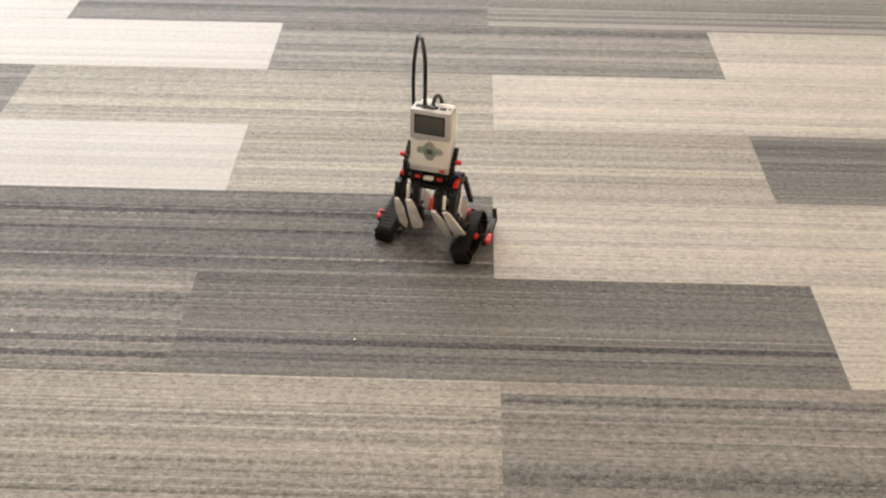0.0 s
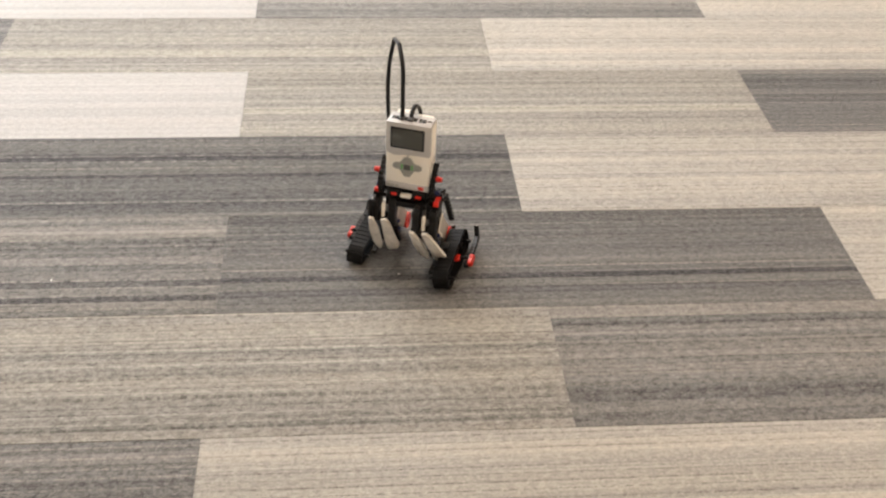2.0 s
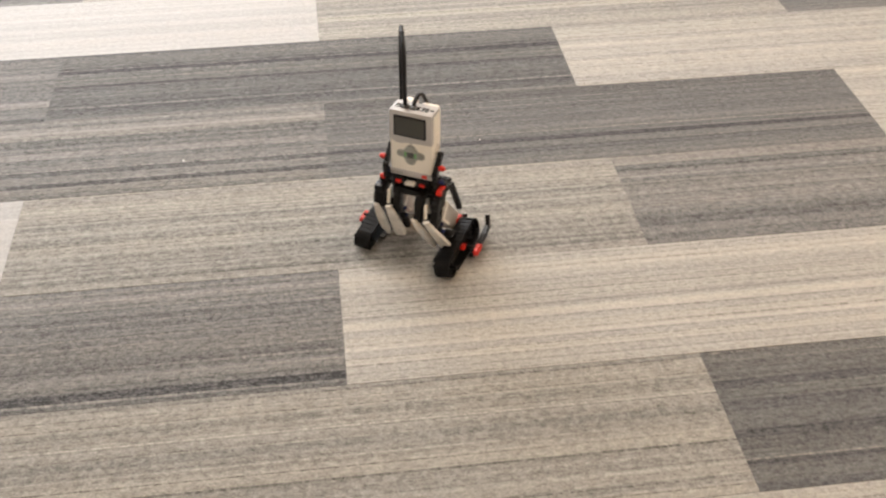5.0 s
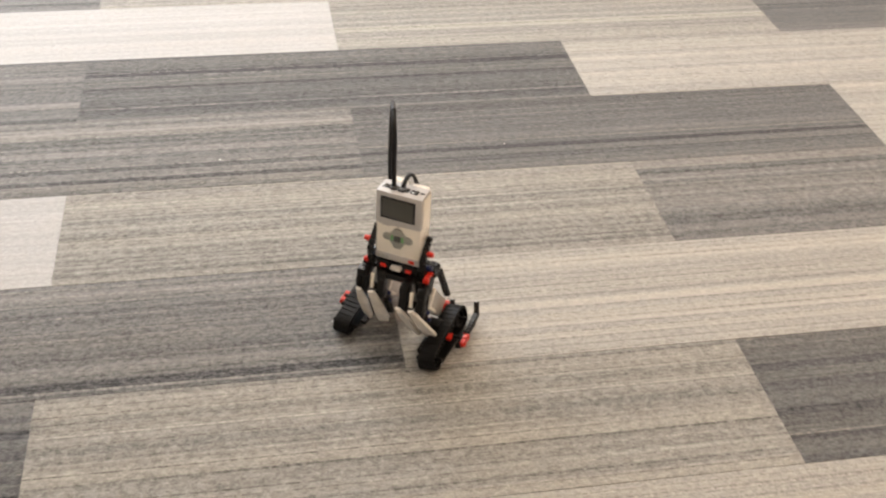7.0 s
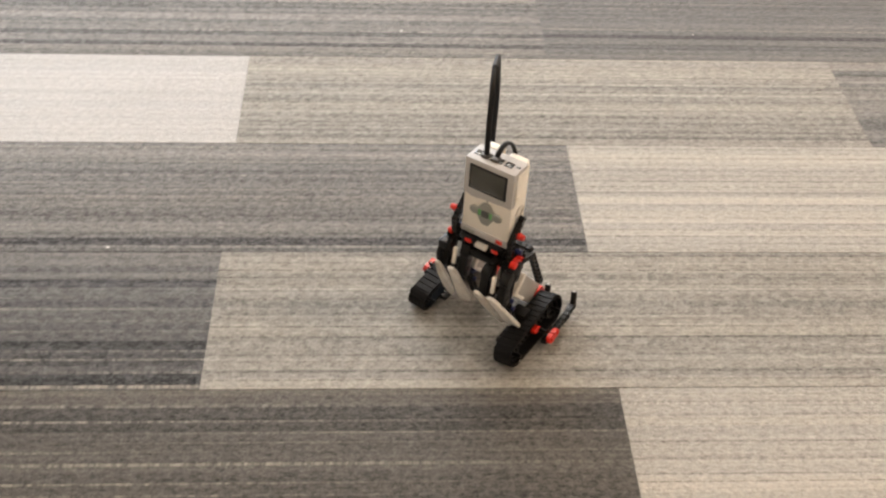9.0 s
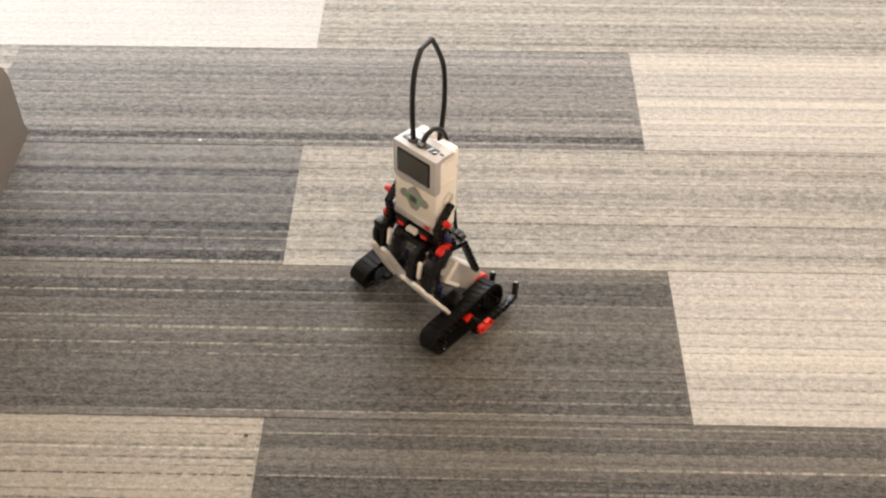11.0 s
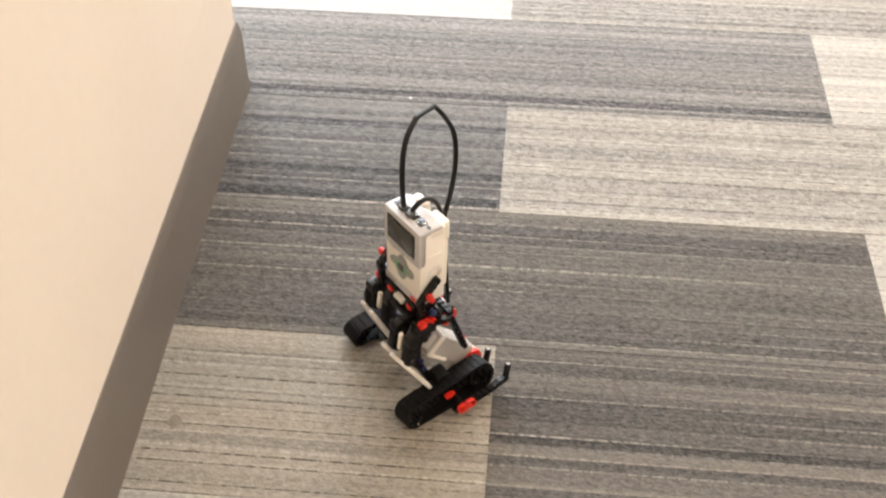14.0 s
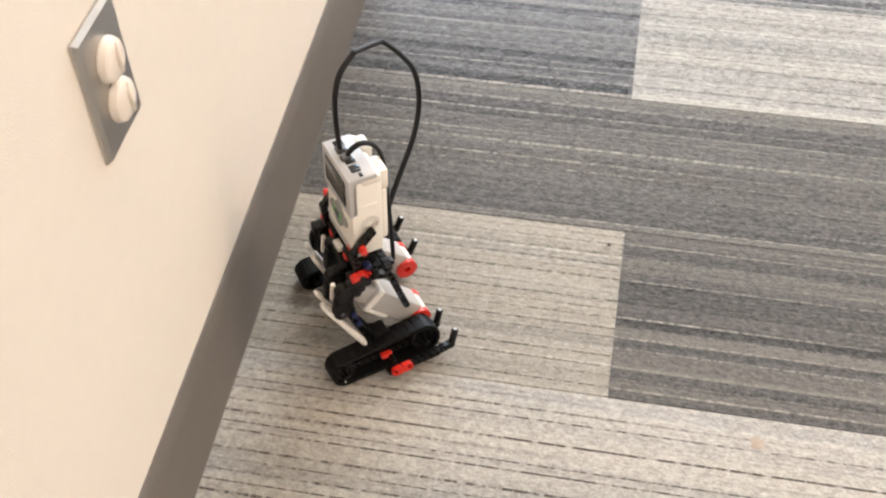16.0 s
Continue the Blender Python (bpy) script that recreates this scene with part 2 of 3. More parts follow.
def cyl(bm, a, b, r, seg=20, r2=None, bevel=0.0):
    """A cylinder or cone from a to b."""
    a, b = Vector(a), Vector(b)
    turn = (b - a).to_track_quat("Z", "Y").to_matrix().to_4x4()
    made = bmesh.ops.create_cone(bm, cap_ends=True, segments=seg, radius1=r, radius2=r if r2 is None else r2, depth=(b - a).length, matrix=Matrix.Translation((a + b) / 2) @ turn)["verts"]
    if bevel:
        edges = [e for e in {e for v in made for e in v.link_edges} if any(len(f.verts) > 4 for f in e.link_faces)]
        bmesh.ops.bevel(bm, geom=edges, offset=bevel, segments=2, profile=0.5, affect="EDGES")


def ring(bm, c, axis, r_in, r_out, width, seg=24):
    """A short tube round an axis."""
    turn = Vector(axis).to_track_quat("Z", "Y").to_matrix().to_4x4()
    m = Matrix.Translation(c) @ turn
    loops = [[bm.verts.new(m @ Vector((r * math.cos(k * math.tau / seg), r * math.sin(k * math.tau / seg), z))) for k in range(seg)]
             for r, z in ((r_in, -width / 2), (r_out, -width / 2), (r_out, width / 2), (r_in, width / 2))]
    for i in range(4):
        p, q = loops[i], loops[(i + 1) % 4]
        for k in range(seg):
            bm.faces.new((p[k], p[(k + 1) % seg], q[(k + 1) % seg], q[k]))


def beam(bm, a, b, face, n=None, half=0.0037, thick=0.0072):
    """A construction beam with rounded ends and pin holes from hole a to hole b; face is the way its holes run."""
    a, b = Vector(a), Vector(b)
    ux = (b - a).normalized()
    uz = Vector(face)
    uz = (uz - uz.dot(ux) * ux).normalized()
    uy = uz.cross(ux)
    n = n or max(2, round((b - a).length / 0.008) + 1)
    p = (b - a).length / (n - 1)
    seg, rh = 16, half * 0.64
    for i in range(n):
        c = a + ux * (p * i)
        inner, outer, open_edge = [], [], []
        for k in range(seg):
            w = (k + 0.5) * math.tau / seg
            cs, sn = math.cos(w), math.sin(w)
            end = (i == 0 and cs < 0) or (i == n - 1 and cs > 0)
            if end:
                o = (half * cs, half * sn)
            else:
                s = min(p / 2 / max(abs(cs), 1e-9), half / max(abs(sn), 1e-9))
                o = (s * cs, s * sn)
            inner.append((rh * cs, rh * sn))
            outer.append(o)
            open_edge.append(end or abs(abs(o[1]) - half) < 1e-6)
        vs = {}
        for key, pts in (("i", inner), ("o", outer)):
            for z in (-1, 1):
                vs[key, z] = [bm.verts.new(c + ux * x + uy * y + uz * (z * thick / 2)) for x, y in pts]
        for k in range(seg):
            j = (k + 1) % seg
            bm.faces.new((vs["i", 1][k], vs["o", 1][k], vs["o", 1][j], vs["i", 1][j]))
            bm.faces.new((vs["i", -1][j], vs["o", -1][j], vs["o", -1][k], vs["i", -1][k]))
            bm.faces.new((vs["i", 1][j], vs["i", -1][j], vs["i", -1][k], vs["i", 1][k]))
            if open_edge[k] or open_edge[j]:
                bm.faces.new((vs["o", 1][k], vs["o", -1][k], vs["o", -1][j], vs["o", 1][j]))


def slab(bm, outline, thick, m, bevel=0.0):
    """A flat outline in the xy plane of m, given thickness along z."""
    low = [bm.verts.new((x, y, 0)) for x, y in outline]
    top = [bm.verts.new((x, y, thick)) for x, y in outline]
    fs = [bm.faces.new(low[::-1]), bm.faces.new(top)]
    n = len(outline)
    for k in range(n):
        fs.append(bm.faces.new((low[k], low[(k + 1) % n], top[(k + 1) % n], top[k])))
    verts = low + top
    if bevel:
        verts = list({v for v in verts if v.is_valid} | set(bmesh.ops.bevel(bm, geom=list({e for f in fs for e in f.edges}), offset=bevel, segments=2, profile=0.5, affect="EDGES")["verts"]))
        verts = [v for v in verts if v.is_valid]
    bmesh.ops.transform(bm, matrix=m, verts=verts)


def tube(bm, knots, r, steps=8, seg=8, flat=1.0, across=(1, 0, 0)):
    """A smooth cable through the knots."""
    ks = [Vector(k) for k in knots]
    ks = [ks[0] * 2 - ks[1], *ks, ks[-1] * 2 - ks[-2]]
    line = []
    for i in range(1, len(ks) - 2):
        p0, p1, p2, p3 = ks[i - 1:i + 3]
        for s in range(steps):
            t = s / steps
            line.append(0.5 * ((2 * p1) + (p2 - p0) * t + (2 * p0 - 5 * p1 + 4 * p2 - p3) * t * t + (3 * p1 - p0 - 3 * p2 + p3) * t ** 3))
    line.append(ks[-2])
    side, last = Vector(across), None
    for i, p in enumerate(line):
        way = (line[min(i + 1, len(line) - 1)] - line[max(i - 1, 0)]).normalized()
        side = (side - side.dot(way) * way).normalized()
        up = way.cross(side)
        loop = [bm.verts.new(p + side * (r * flat * math.cos(k * math.tau / seg)) + up * (r * math.sin(k * math.tau / seg))) for k in range(seg)]
        if last:
            for k in range(seg):
                bm.faces.new((last[k], last[(k + 1) % seg], loop[(k + 1) % seg], loop[k]))
        else:
            bm.faces.new(loop[::-1])
        last = loop
    bm.faces.new(last)


# ---- structure ----
W, S, E_, N = ROOM


def structure(name, boxes, mat, label, bevel=0.0):
    bm = bmesh.new()
    for lo, hi in boxes:
        rbox(bm, lo, hi, bevel)
    return tagged(part(name, bm, mat, None, smooth=False), label, name.split("_")[0], kind="structure")


floor = structure("floor", [((W, S, -0.12), (E_, N, -0.007))], DARK, "office floor laid with striped grey and beige carpet planks")
structure("ceiling", [((W - 0.15, S - 0.15, CEILING), (E_ + 0.15, N + 0.15, CEILING + 0.1))], CEIL, "plain white painted office ceiling")
structure("wall_east", [((E_, S, 0), (E_ + 0.15, N, CEILING))], WALL, "plain cream painted office wall")
structure("wall_south", [((W, S - 0.15, 0), (E_, S, CEILING))], WALL, "plain cream painted office wall")
structure("wall_west", [((W - 0.15, S, 0), (W, N, CEILING))], WALL, "plain cream painted office wall")
structure("wall_north", [((W, N, 0), (-3.1, N + 0.15, CEILING)), ((-0.1, N, 0), (E_, N + 0.15, CEILING)),
                         ((-3.1, N, 0), (-0.1, N + 0.15, 0.8)), ((-3.1, N, 2.3), (-0.1, N + 0.15, CEILING))], WALL, "cream painted office wall with a wide window")

# the projecting wall beside the robot's way, turned a little against the carpet's rows
CORNER = pose(-0.9285, -0.484, 0, 0, 0, 1.3)
bm = bmesh.new()
rbox(bm, (-2.62, -3.2, 0), (0, 0, CEILING), 0.004)
projecting = tagged(part("wall_partition", bm, WALL, None, smooth=False), "cream painted projecting office wall with an outside corner", "wall", kind="structure")
projecting.matrix_world = CORNER


def base_strip(bm, along, length, out, start):
    """Vinyl cove base: thin at its rounded top, a small toe at the floor."""
    prof = [(0, 0), (0.0085, 0), (0.0085, 0.003), (0.0062, 0.012), (0.0064, 0.099), (0.0058, 0.102), (0.0030, 0.119), (0.0016, 0.121), (0, 0.121)]
    a, o = Vector(along), Vector(out)
    loops = []
    for d in (0, length):
        mitre = 1 if d == 0 else 0
        loops.append([bm.verts.new(Vector(start) + a * (d - mitre * x) + o * (x + 0.0002) + Vector((0, 0, z))) for x, z in prof])
    n = len(prof)
    for k in range(n):
        bm.faces.new((loops[0][k], loops[0][(k + 1) % n], loops[1][(k + 1) % n], loops[1][k]))
    bm.faces.new(loops[0][::-1])
    bm.faces.new(loops[1])


bm = bmesh.new()
base_strip(bm, (0, -1, 0), 3.1, (1, 0, 0), (0, 0, 0))
base_strip(bm, (-1, 0, 0), 2.56, (0, 1, 0), (0, 0, 0))
skirting = tagged(part("baseboard", bm, RUBBER_BASE, None), "dark grey-brown vinyl baseboard round the wall corner", "baseboard", kind="structure")
skirting.matrix_world = CORNER

# window in the north wall
frame_thing = tagged(new("window_1"), "wide office window with a white frame", "window", kind="structure")
frame_thing.location = (-1.6, N + 0.07, 0.8)
bm = bmesh.new()
for lo, hi in (((-1.5, -0.03, 0), (1.5, 0.03, 0.05)), ((-1.5, -0.03, 1.45), (1.5, 0.03, 1.5)), ((-1.5, -0.03, 0.05), (-1.45, 0.03, 1.45)), ((1.45, -0.03, 0.05), (1.5, 0.03, 1.45)), ((-0.025, -0.03, 0.05), (0.025, 0.03, 1.45))):
    rbox(bm, lo, hi, 0.004)
part("window_frame", bm, WHITE, frame_thing)
bm = bmesh.new()
rbox(bm, (-1.45, 0.06, 0.05), (1.45, 0.065, 1.45))
part("daylight_backdrop", bm, SKYLIGHT, frame_thing)

# ceiling lights
for px, py, tint, watts in TROFFERS:
    troffer = tagged(new("ceiling_light"), "recessed rectangular office ceiling light, lit", "ceiling light", "ceiling lights")
    troffer.location = (px, py, CEILING)
    bm = bmesh.new()
    for lo, hi in (((-0.6, -0.3, -0.02), (0.6, -0.27, 0)), ((-0.6, 0.27, -0.02), (0.6, 0.3, 0)), ((-0.6, -0.27, -0.02), (-0.57, 0.27, 0)), ((0.57, -0.27, -0.02), (0.6, 0.27, 0))):
        rbox(bm, lo, hi, 0.002)
    part("frame", bm, WHITE, troffer)
    bm = bmesh.new()
    rbox(bm, (-0.57, -0.27, -0.012), (0.57, 0.27, -0.004))
    part("diffuser", bm, PANEL, troffer)


# ---- wall outlet ----
def outlet():
    thing = tagged(new("wall_outlet"), "steel double wall outlet with two ivory safety covers", "outlet")
    thing.matrix_world = CORNER @ pose(0.0, -0.876, 0.478)
    bm = bmesh.new()
    # plate with sloping edges, hung on the face that looks along +x
    prof = [(-0.0357, -0.057, 0), (0.0357, -0.057, 0), (0.0357, 0.057, 0), (-0.0357, 0.057, 0)]
    rings = []
    for inset, depth in ((0.0, 0.0005), (0.0, 0.0025), (0.0035, 0.0062)):
        rings.append([bm.verts.new((depth, (abs(y) - inset) * (1 if y > 0 else -1), (abs(z) - inset) * (1 if z > 0 else -1))) for y, z, _ in prof])
    for p, q in zip(rings, rings[1:]):
        for k in range(4):
            bm.faces.new((p[k], p[(k + 1) % 4], q[(k + 1) % 4], q[k]))
    bm.faces.new(rings[-1])
    bm.faces.new(rings[0][::-1])
    plate = part("cover_plate", bm, STEEL, thing, "brushed steel plate", smooth=False)
    for z in (0.0185, -0.0195):
        bm = bmesh.new()
        # a low rim under a domed cap
        cyl(bm, (0.006, 0, z), (0.0098, 0, z), 0.0182, 32, bevel=0.001)
        for x0, x1, r0, r1 in ((0.0096, 0.0128, 0.0180, 0.0170), (0.0127, 0.0148, 0.0170, 0.0142), (0.0147, 0.0159, 0.0142, 0.0090)):
            cyl(bm, (x0, 0, z), (x1, 0, z), r0, 32, r1)
        cap = part("safety_cover", bm, COVER, thing, "round domed ivory plastic safety cover")
        # a curved wing to pull it by
        bm = bmesh.new()
        tube(bm, [(0.0142, 0.0042, z + 0.0130), (0.0165, 0.0010, z + 0.0075), (0.0176, -0.0004, z), (0.0165, 0.0008, z - 0.0075), (0.0142, 0.0040, z - 0.0130)], 0.0021, 5, 10, 0.8, (0, 1, 0))
        part("grip", bm, COVER, cap)
    bm = bmesh.new()
    cyl(bm, (0.006, 0, 0), (0.0075, 0, 0), 0.0032, 14, bevel=0.0006)
    part("screw", bm, STEEL, plate)


outlet()


# ---- toy robot ----
robot = tagged(new("toy_robot"), "white, black and red construction-kit robot driving on rubber tracks", "toy robot")


def single(name, mat, parent, label, make, smooth=True):
    bm = bmesh.new()
    make(bm)
    return part(name, bm, mat, parent, label, smooth)


def build_brick():
    TILT = pose(0, 0.001, 0.139, -2.0)     # the brick leans back a little; its space starts at its front bottom edge
    brick = single("control_brick", WHITE, robot, "white control brick with a grey screen frame", lambda bm: (
        rbox(bm, (-0.0335, 0.0015, 0), (0.0335, 0.036, 0.104), 0.003),
        rbox(bm, (-0.0335, 0.012, 0.096), (0.0335, 0.036, 0.1075), 0.003),
        rbox(bm, (-0.0345, 0.010, 0.070), (0.0345, 0.030, 0.0725), 0.0008),
        rbox(bm, (-0.029, 0.034, 0.010), (0.029, 0.044, 0.080), 0.004),
        rbox(bm, (-0.027, 0.030, 0.078), (-0.003, 0.043, 0.112), 0.004),
        rbox(bm, (0.002, 0.030, 0.078), (0.028, 0.046, 0.106), 0.004)))
    brick.matrix_basis = TILT
    single("screen_frame", GREY, brick, "light grey plastic frame", lambda bm: (
        slab(bm, [(-0.0335, 0.060), (-0.026, 0.060), (-0.024, 0.056), (-0.0125, 0.056), (-0.0105, 0.060), (0.0335, 0.060), (0.0335, 0.110), (-0.0335, 0.110)], 0.010, Matrix(((1, 0, 0, 0), (0, 0, 1, -0.0005), (0, 1, 0, 0), (0, 0, 0, 1))), 0.0015),
        rbox(bm, (-0.0335, 0.002, 0.103), (0.0335, 0.0315, 0.1105), 0.0025)))
    single("bezel", BEZEL, brick, "black screen surround", lambda bm: rbox(bm, (-0.0265, -0.0016, 0.0685), (0.0250, 0.002, 0.1030), 0.0012))
    single("screen", SCREEN, brick, "dim grey liquid-crystal screen", lambda bm: rbox(bm, (-0.0235, -0.0021, 0.0715), (0.0220, 0.001, 0.1000), 0.0004))
    pad = single("button_pad", PAD, brick, "grey diamond button pad", lambda bm: (
        slab(bm, [(-0.0125, 0.004), (-0.0045, 0.0142), (0.0045, 0.0142), (0.0125, 0.004), (0.0125, -0.004), (0.0045, -0.0172), (-0.0045, -0.0172), (-0.0125, -0.004)], 0.003, Matrix(((1, 0, 0, 0), (0, 0, -1, 0.0018), (0, 1, 0, 0.040), (0, 0, 0, 1))), 0.0006),
        rbox(bm, (-0.0007, 0.0002, 0.052), (0.0007, 0.003, 0.062), 0.0002)))
    for sx in (-1, 1):
        single("side_button", PAD, pad, "", lambda bm: slab(bm, [(sx * 0.0115, 0.0055), (sx * 0.0175, 0.0055), (sx * 0.0220, 0.002), (sx * 0.0220, -0.003), (sx * 0.0175, -0.0060), (sx * 0.0115, -0.0055)][::sx], 0.0026, Matrix(((1, 0, 0, 0), (0, 0, -1, 0.0016), (0, 1, 0, 0.0395), (0, 0, 0, 1))), 0.0006))
        single("status_light", LED, pad, "green status light", lambda bm: slab(bm, [(sx * 0.0062, 0.0034), (sx * 0.0092, 0.0044), (sx * 0.0092, -0.0042), (sx * 0.0062, -0.0034)][::sx], 0.0036, Matrix(((1, 0, 0, 0), (0, 0, -1, 0.0013), (0, 1, 0, 0.0395), (0, 0, 0, 1)))))
    single("centre_button", DARK, pad, "dark square button", lambda bm: rbox(bm, (-0.0052, -0.0028, 0.0345), (0.0052, 0.001, 0.0435), 0.0012))
    single("bottom_strip", GREY, brick, "light grey strip", lambda bm: rbox(bm, (-0.0337, 0.0005, -0.0005), (0.0337, 0.012, 0.0105), 0.002))
    single("badge", RED, brick, "small red badge", lambda bm: rbox(bm, (0.0170, -0.0002, 0.0025), (0.0260, 0.002, 0.0080), 0.0004))
    for k in range(3):
        single("printed_bar", PAD, brick, "", lambda bm: rbox(bm, (-0.030 + 0.0062 * k, 0.0000, 0.0032), (-0.0255 + 0.0062 * k, 0.002, 0.0062)))
    for x0, x1 in ((-0.0285, -0.0175), (-0.0150, -0.0040), (-0.0015, 0.0095), (0.0120, 0.0230)):
        single("port", BEZEL, brick, "dark cable socket", lambda bm: rbox(bm, (x0, 0.0085, 0.1075), (x1, 0.0190, 0.1112), 0.0006))
    single("usb_slot", BEZEL, brick, "", lambda bm: rbox(bm, (0.0250, 0.0135, 0.1075), (0.0310, 0.0175, 0.1110), 0.0003))
    # speaker ring and vents on the flank
    single("speaker_ring", SCUFF, brick, "round speaker grille", lambda bm: [ring(bm, (0.0336, 0.021, 0.045), (1, 0, 0), r, r + 0.0011, 0.0012) for r in (0.0035, 0.006, 0.0085)])
    for z in (0.088, 0.083, 0.078, 0.030, 0.025, 0.020):
        for sx in (-1, 1):
            single("vent", SCUFF, brick, "", lambda bm: rbox(bm, (sx * 0.0332 - 0.0006, 0.006, z), (sx * 0.0332 + 0.0006, 0.010, z + 0.0016), 0.0002))


build_brick()


def pin(parent, p, axis, mat, r=0.0037, length=0.012):
    a = Vector(axis).normalized()
    single("pin", mat, parent, "", lambda bm: (cyl(bm, Vector(p) - a * length / 2, Vector(p) + a * length / 2, r, 12, bevel=0.0006), cyl(bm, Vector(p) - a * 0.0012, Vector(p) + a * 0.0012, r * 1.25, 12)))


def build_hips():
    """Black frame under and beside the brick."""
    hips = single("hip_frame", BLACK, robot, "black beams that carry the brick", lambda bm: (
        beam(bm, (-0.048, 0.004, 0.124), (0.048, 0.004, 0.124), (0, 1, 0)),
        beam(bm, (-0.048, 0.018, 0.128), (0.048, 0.018, 0.128), (0, 0, 1)),
        beam(bm, (-0.048, 0.034, 0.124), (0.048, 0.034, 0.124), (0, 1, 0)),
        rbox(bm, (-0.030, -0.002, 0.128), (-0.010, 0.030, 0.138), 0.001),
        rbox(bm, (0.010, -0.002, 0.128), (0.030, 0.030, 0.138), 0.001)))
    for sx in (-1, 1):
        x = sx * 0.0395
        single("side_beam", BLACK, hips, "bent black beam beside the brick", lambda bm: (
            beam(bm, (x, 0.002, 0.124), (x, -0.001, 0.154), (1, 0, 0)),
            beam(bm, (x, -0.001, 0.154), (x, 0.022, 0.177), (1, 0, 0)),
            beam(bm, (x, 0.002, 0.124), (x, 0.040, 0.122), (1, 0, 0))))
        pin(hips, (sx * 0.046, 0.008, 0.162), (1, 0, 0), RED)
        pin(hips, (sx * 0.0445, 0.012, 0.134), (1, 0, 0), BLUE, length=0.009)
        if sx > 0:
            single("red_connector", RED, hips, "red plastic connector", lambda bm: (
                beam(bm, (0.0475, -0.005, 0.1265), (0.0475, 0.010, 0.1265), (1, 0, 0)),
                rbox(bm, (0.0433, -0.009, 0.1205), (0.0517, -0.002, 0.1285), 0.001)))
        else:
            pin(hips, (-0.0455, 0.001, 0.131), (1, 0, 0), RED, length=0.008)
        single("knee_beam", BLACK, hips, "bent black beam", lambda bm: (
            beam(bm, (sx * 0.049, 0.014, 0.122), (sx * 0.052, 0.032, 0.120), (1, 0, 0)),
            beam(bm, (sx * 0.052, 0.032, 0.120), (sx * 0.060, 0.046, 0.070), (1, 0, 0))))
        single("red_clip", RED, hips, "", lambda bm: rbox(bm, (sx * 0.019 - 0.0048, -0.0040, 0.1275), (sx * 0.019 + 0.0048, 0.002, 0.1330), 0.0015))
        single("hip_block", BLACK, hips, "black joint block", lambda bm: (rbox(bm, (sx * 0.048 - 0.007, -0.014, 0.108), (sx * 0.048 + 0.007, 0.004, 0.121), 0.002), cyl(bm, (sx * 0.040, -0.006, 0.110), (sx * 0.056, -0.006, 0.110), 0.0045, 12),
            tube(bm, [(sx * 0.051, -0.008, 0.114), (sx * 0.052, -0.014, 0.100), (sx * 0.050, -0.013, 0.082)], 0.0042, 6, 10)))
    single("hip_core", BLACK, hips, "black block under the brick between the legs", lambda bm: (
        rbox(bm, (-0.020, -0.006, 0.110), (0.024, 0.032, 0.1205), 0.002),
        cyl(bm, (-0.026, 0.004, 0.114), (0.030, 0.004, 0.114), 0.0052, 16, bevel=0.0008),
        rbox(bm, (0.016, 0.010, 0.098), (0.030, 0.036, 0.112), 0.002),
        rbox(bm, (-0.030, 0.018, 0.100), (-0.016, 0.040, 0.112), 0.002)))
    single("white_connector", SCUFF, hips, "", lambda bm: rbox(bm, (-0.008, -0.0058, 0.1275), (0.008, 0.002, 0.1325), 0.001))


build_hips()

# ---- tracks: two wheels and a loop of rubber links on each side ----
Y_FRONT, R_FRONT, Y_REAR, R_REAR = -0.0385, 0.0160, 0.057, 0.0190
LINKS, TRACK_X, TRACK_W = 32, 0.0745, 0.0245
SHIFT = {-1: 0.022, 1: 0.0}         # one foot stands a little further back than the other
PHI = math.pi / 2 + 2 * math.atan2(R_REAR - R_FRONT, Y_REAR - Y_FRONT)
RUN = Y_REAR - Y_FRONT
LOOP = 2 * RUN + R_REAR * (PHI + math.pi / 2) + R_FRONT * (1.5 * math.pi - PHI)


def on_loop(s):
    """Place (y, z) and outward angle of the belt's outer face, s metres round the loop."""
    s %= LOOP
    if s < RUN:
        return Y_FRONT + s, 0.0, -math.pi / 2
    s -= RUN
    rear = R_REAR * (PHI + math.pi / 2)
    if s < rear:
        w = -math.pi / 2 + s / R_REAR
        return Y_REAR + R_REAR * math.cos(w), R_REAR + R_REAR * math.sin(w), w
    s -= rear
    if s < RUN:
        y0, z0 = Y_REAR + R_REAR * math.cos(PHI), R_REAR + R_REAR * math.sin(PHI)
        return y0 - s * math.sin(PHI), z0 + s * math.cos(PHI), PHI
    s -= RUN
    w = PHI + s / R_FRONT
    return Y_FRONT + R_FRONT * math.cos(w), R_FRONT + R_FRONT * math.sin(w), w


MOVERS = {"links": [], "wheels": []}
# the feet lean in at the top, as the legs are spread
CAMBER = {side: pose(side * (TRACK_X - TRACK_W / 2), 0, 0) @ pose(0, 0, 0, 0, -12 if side > 0 else 5, 0) @ pose(-side * (TRACK_X - TRACK_W / 2), 0, 0) for side in (-1, 1)}


def link_mesh():
    bm = bmesh.new()
    h = LOOP / LINKS / 2
    rbox(bm, (-TRACK_W / 2, -h * 1.04, -0.0040), (TRACK_W / 2, h * 1.04, -0.0009))
    rbox(bm, (-TRACK_W / 2, -h * 0.72, -0.0017), (TRACK_W / 2, h * 0.74, 0.0), 0.0005, seg=1)
    return mesh_of(bm, "track_link", TYRE)


LINK = link_mesh()


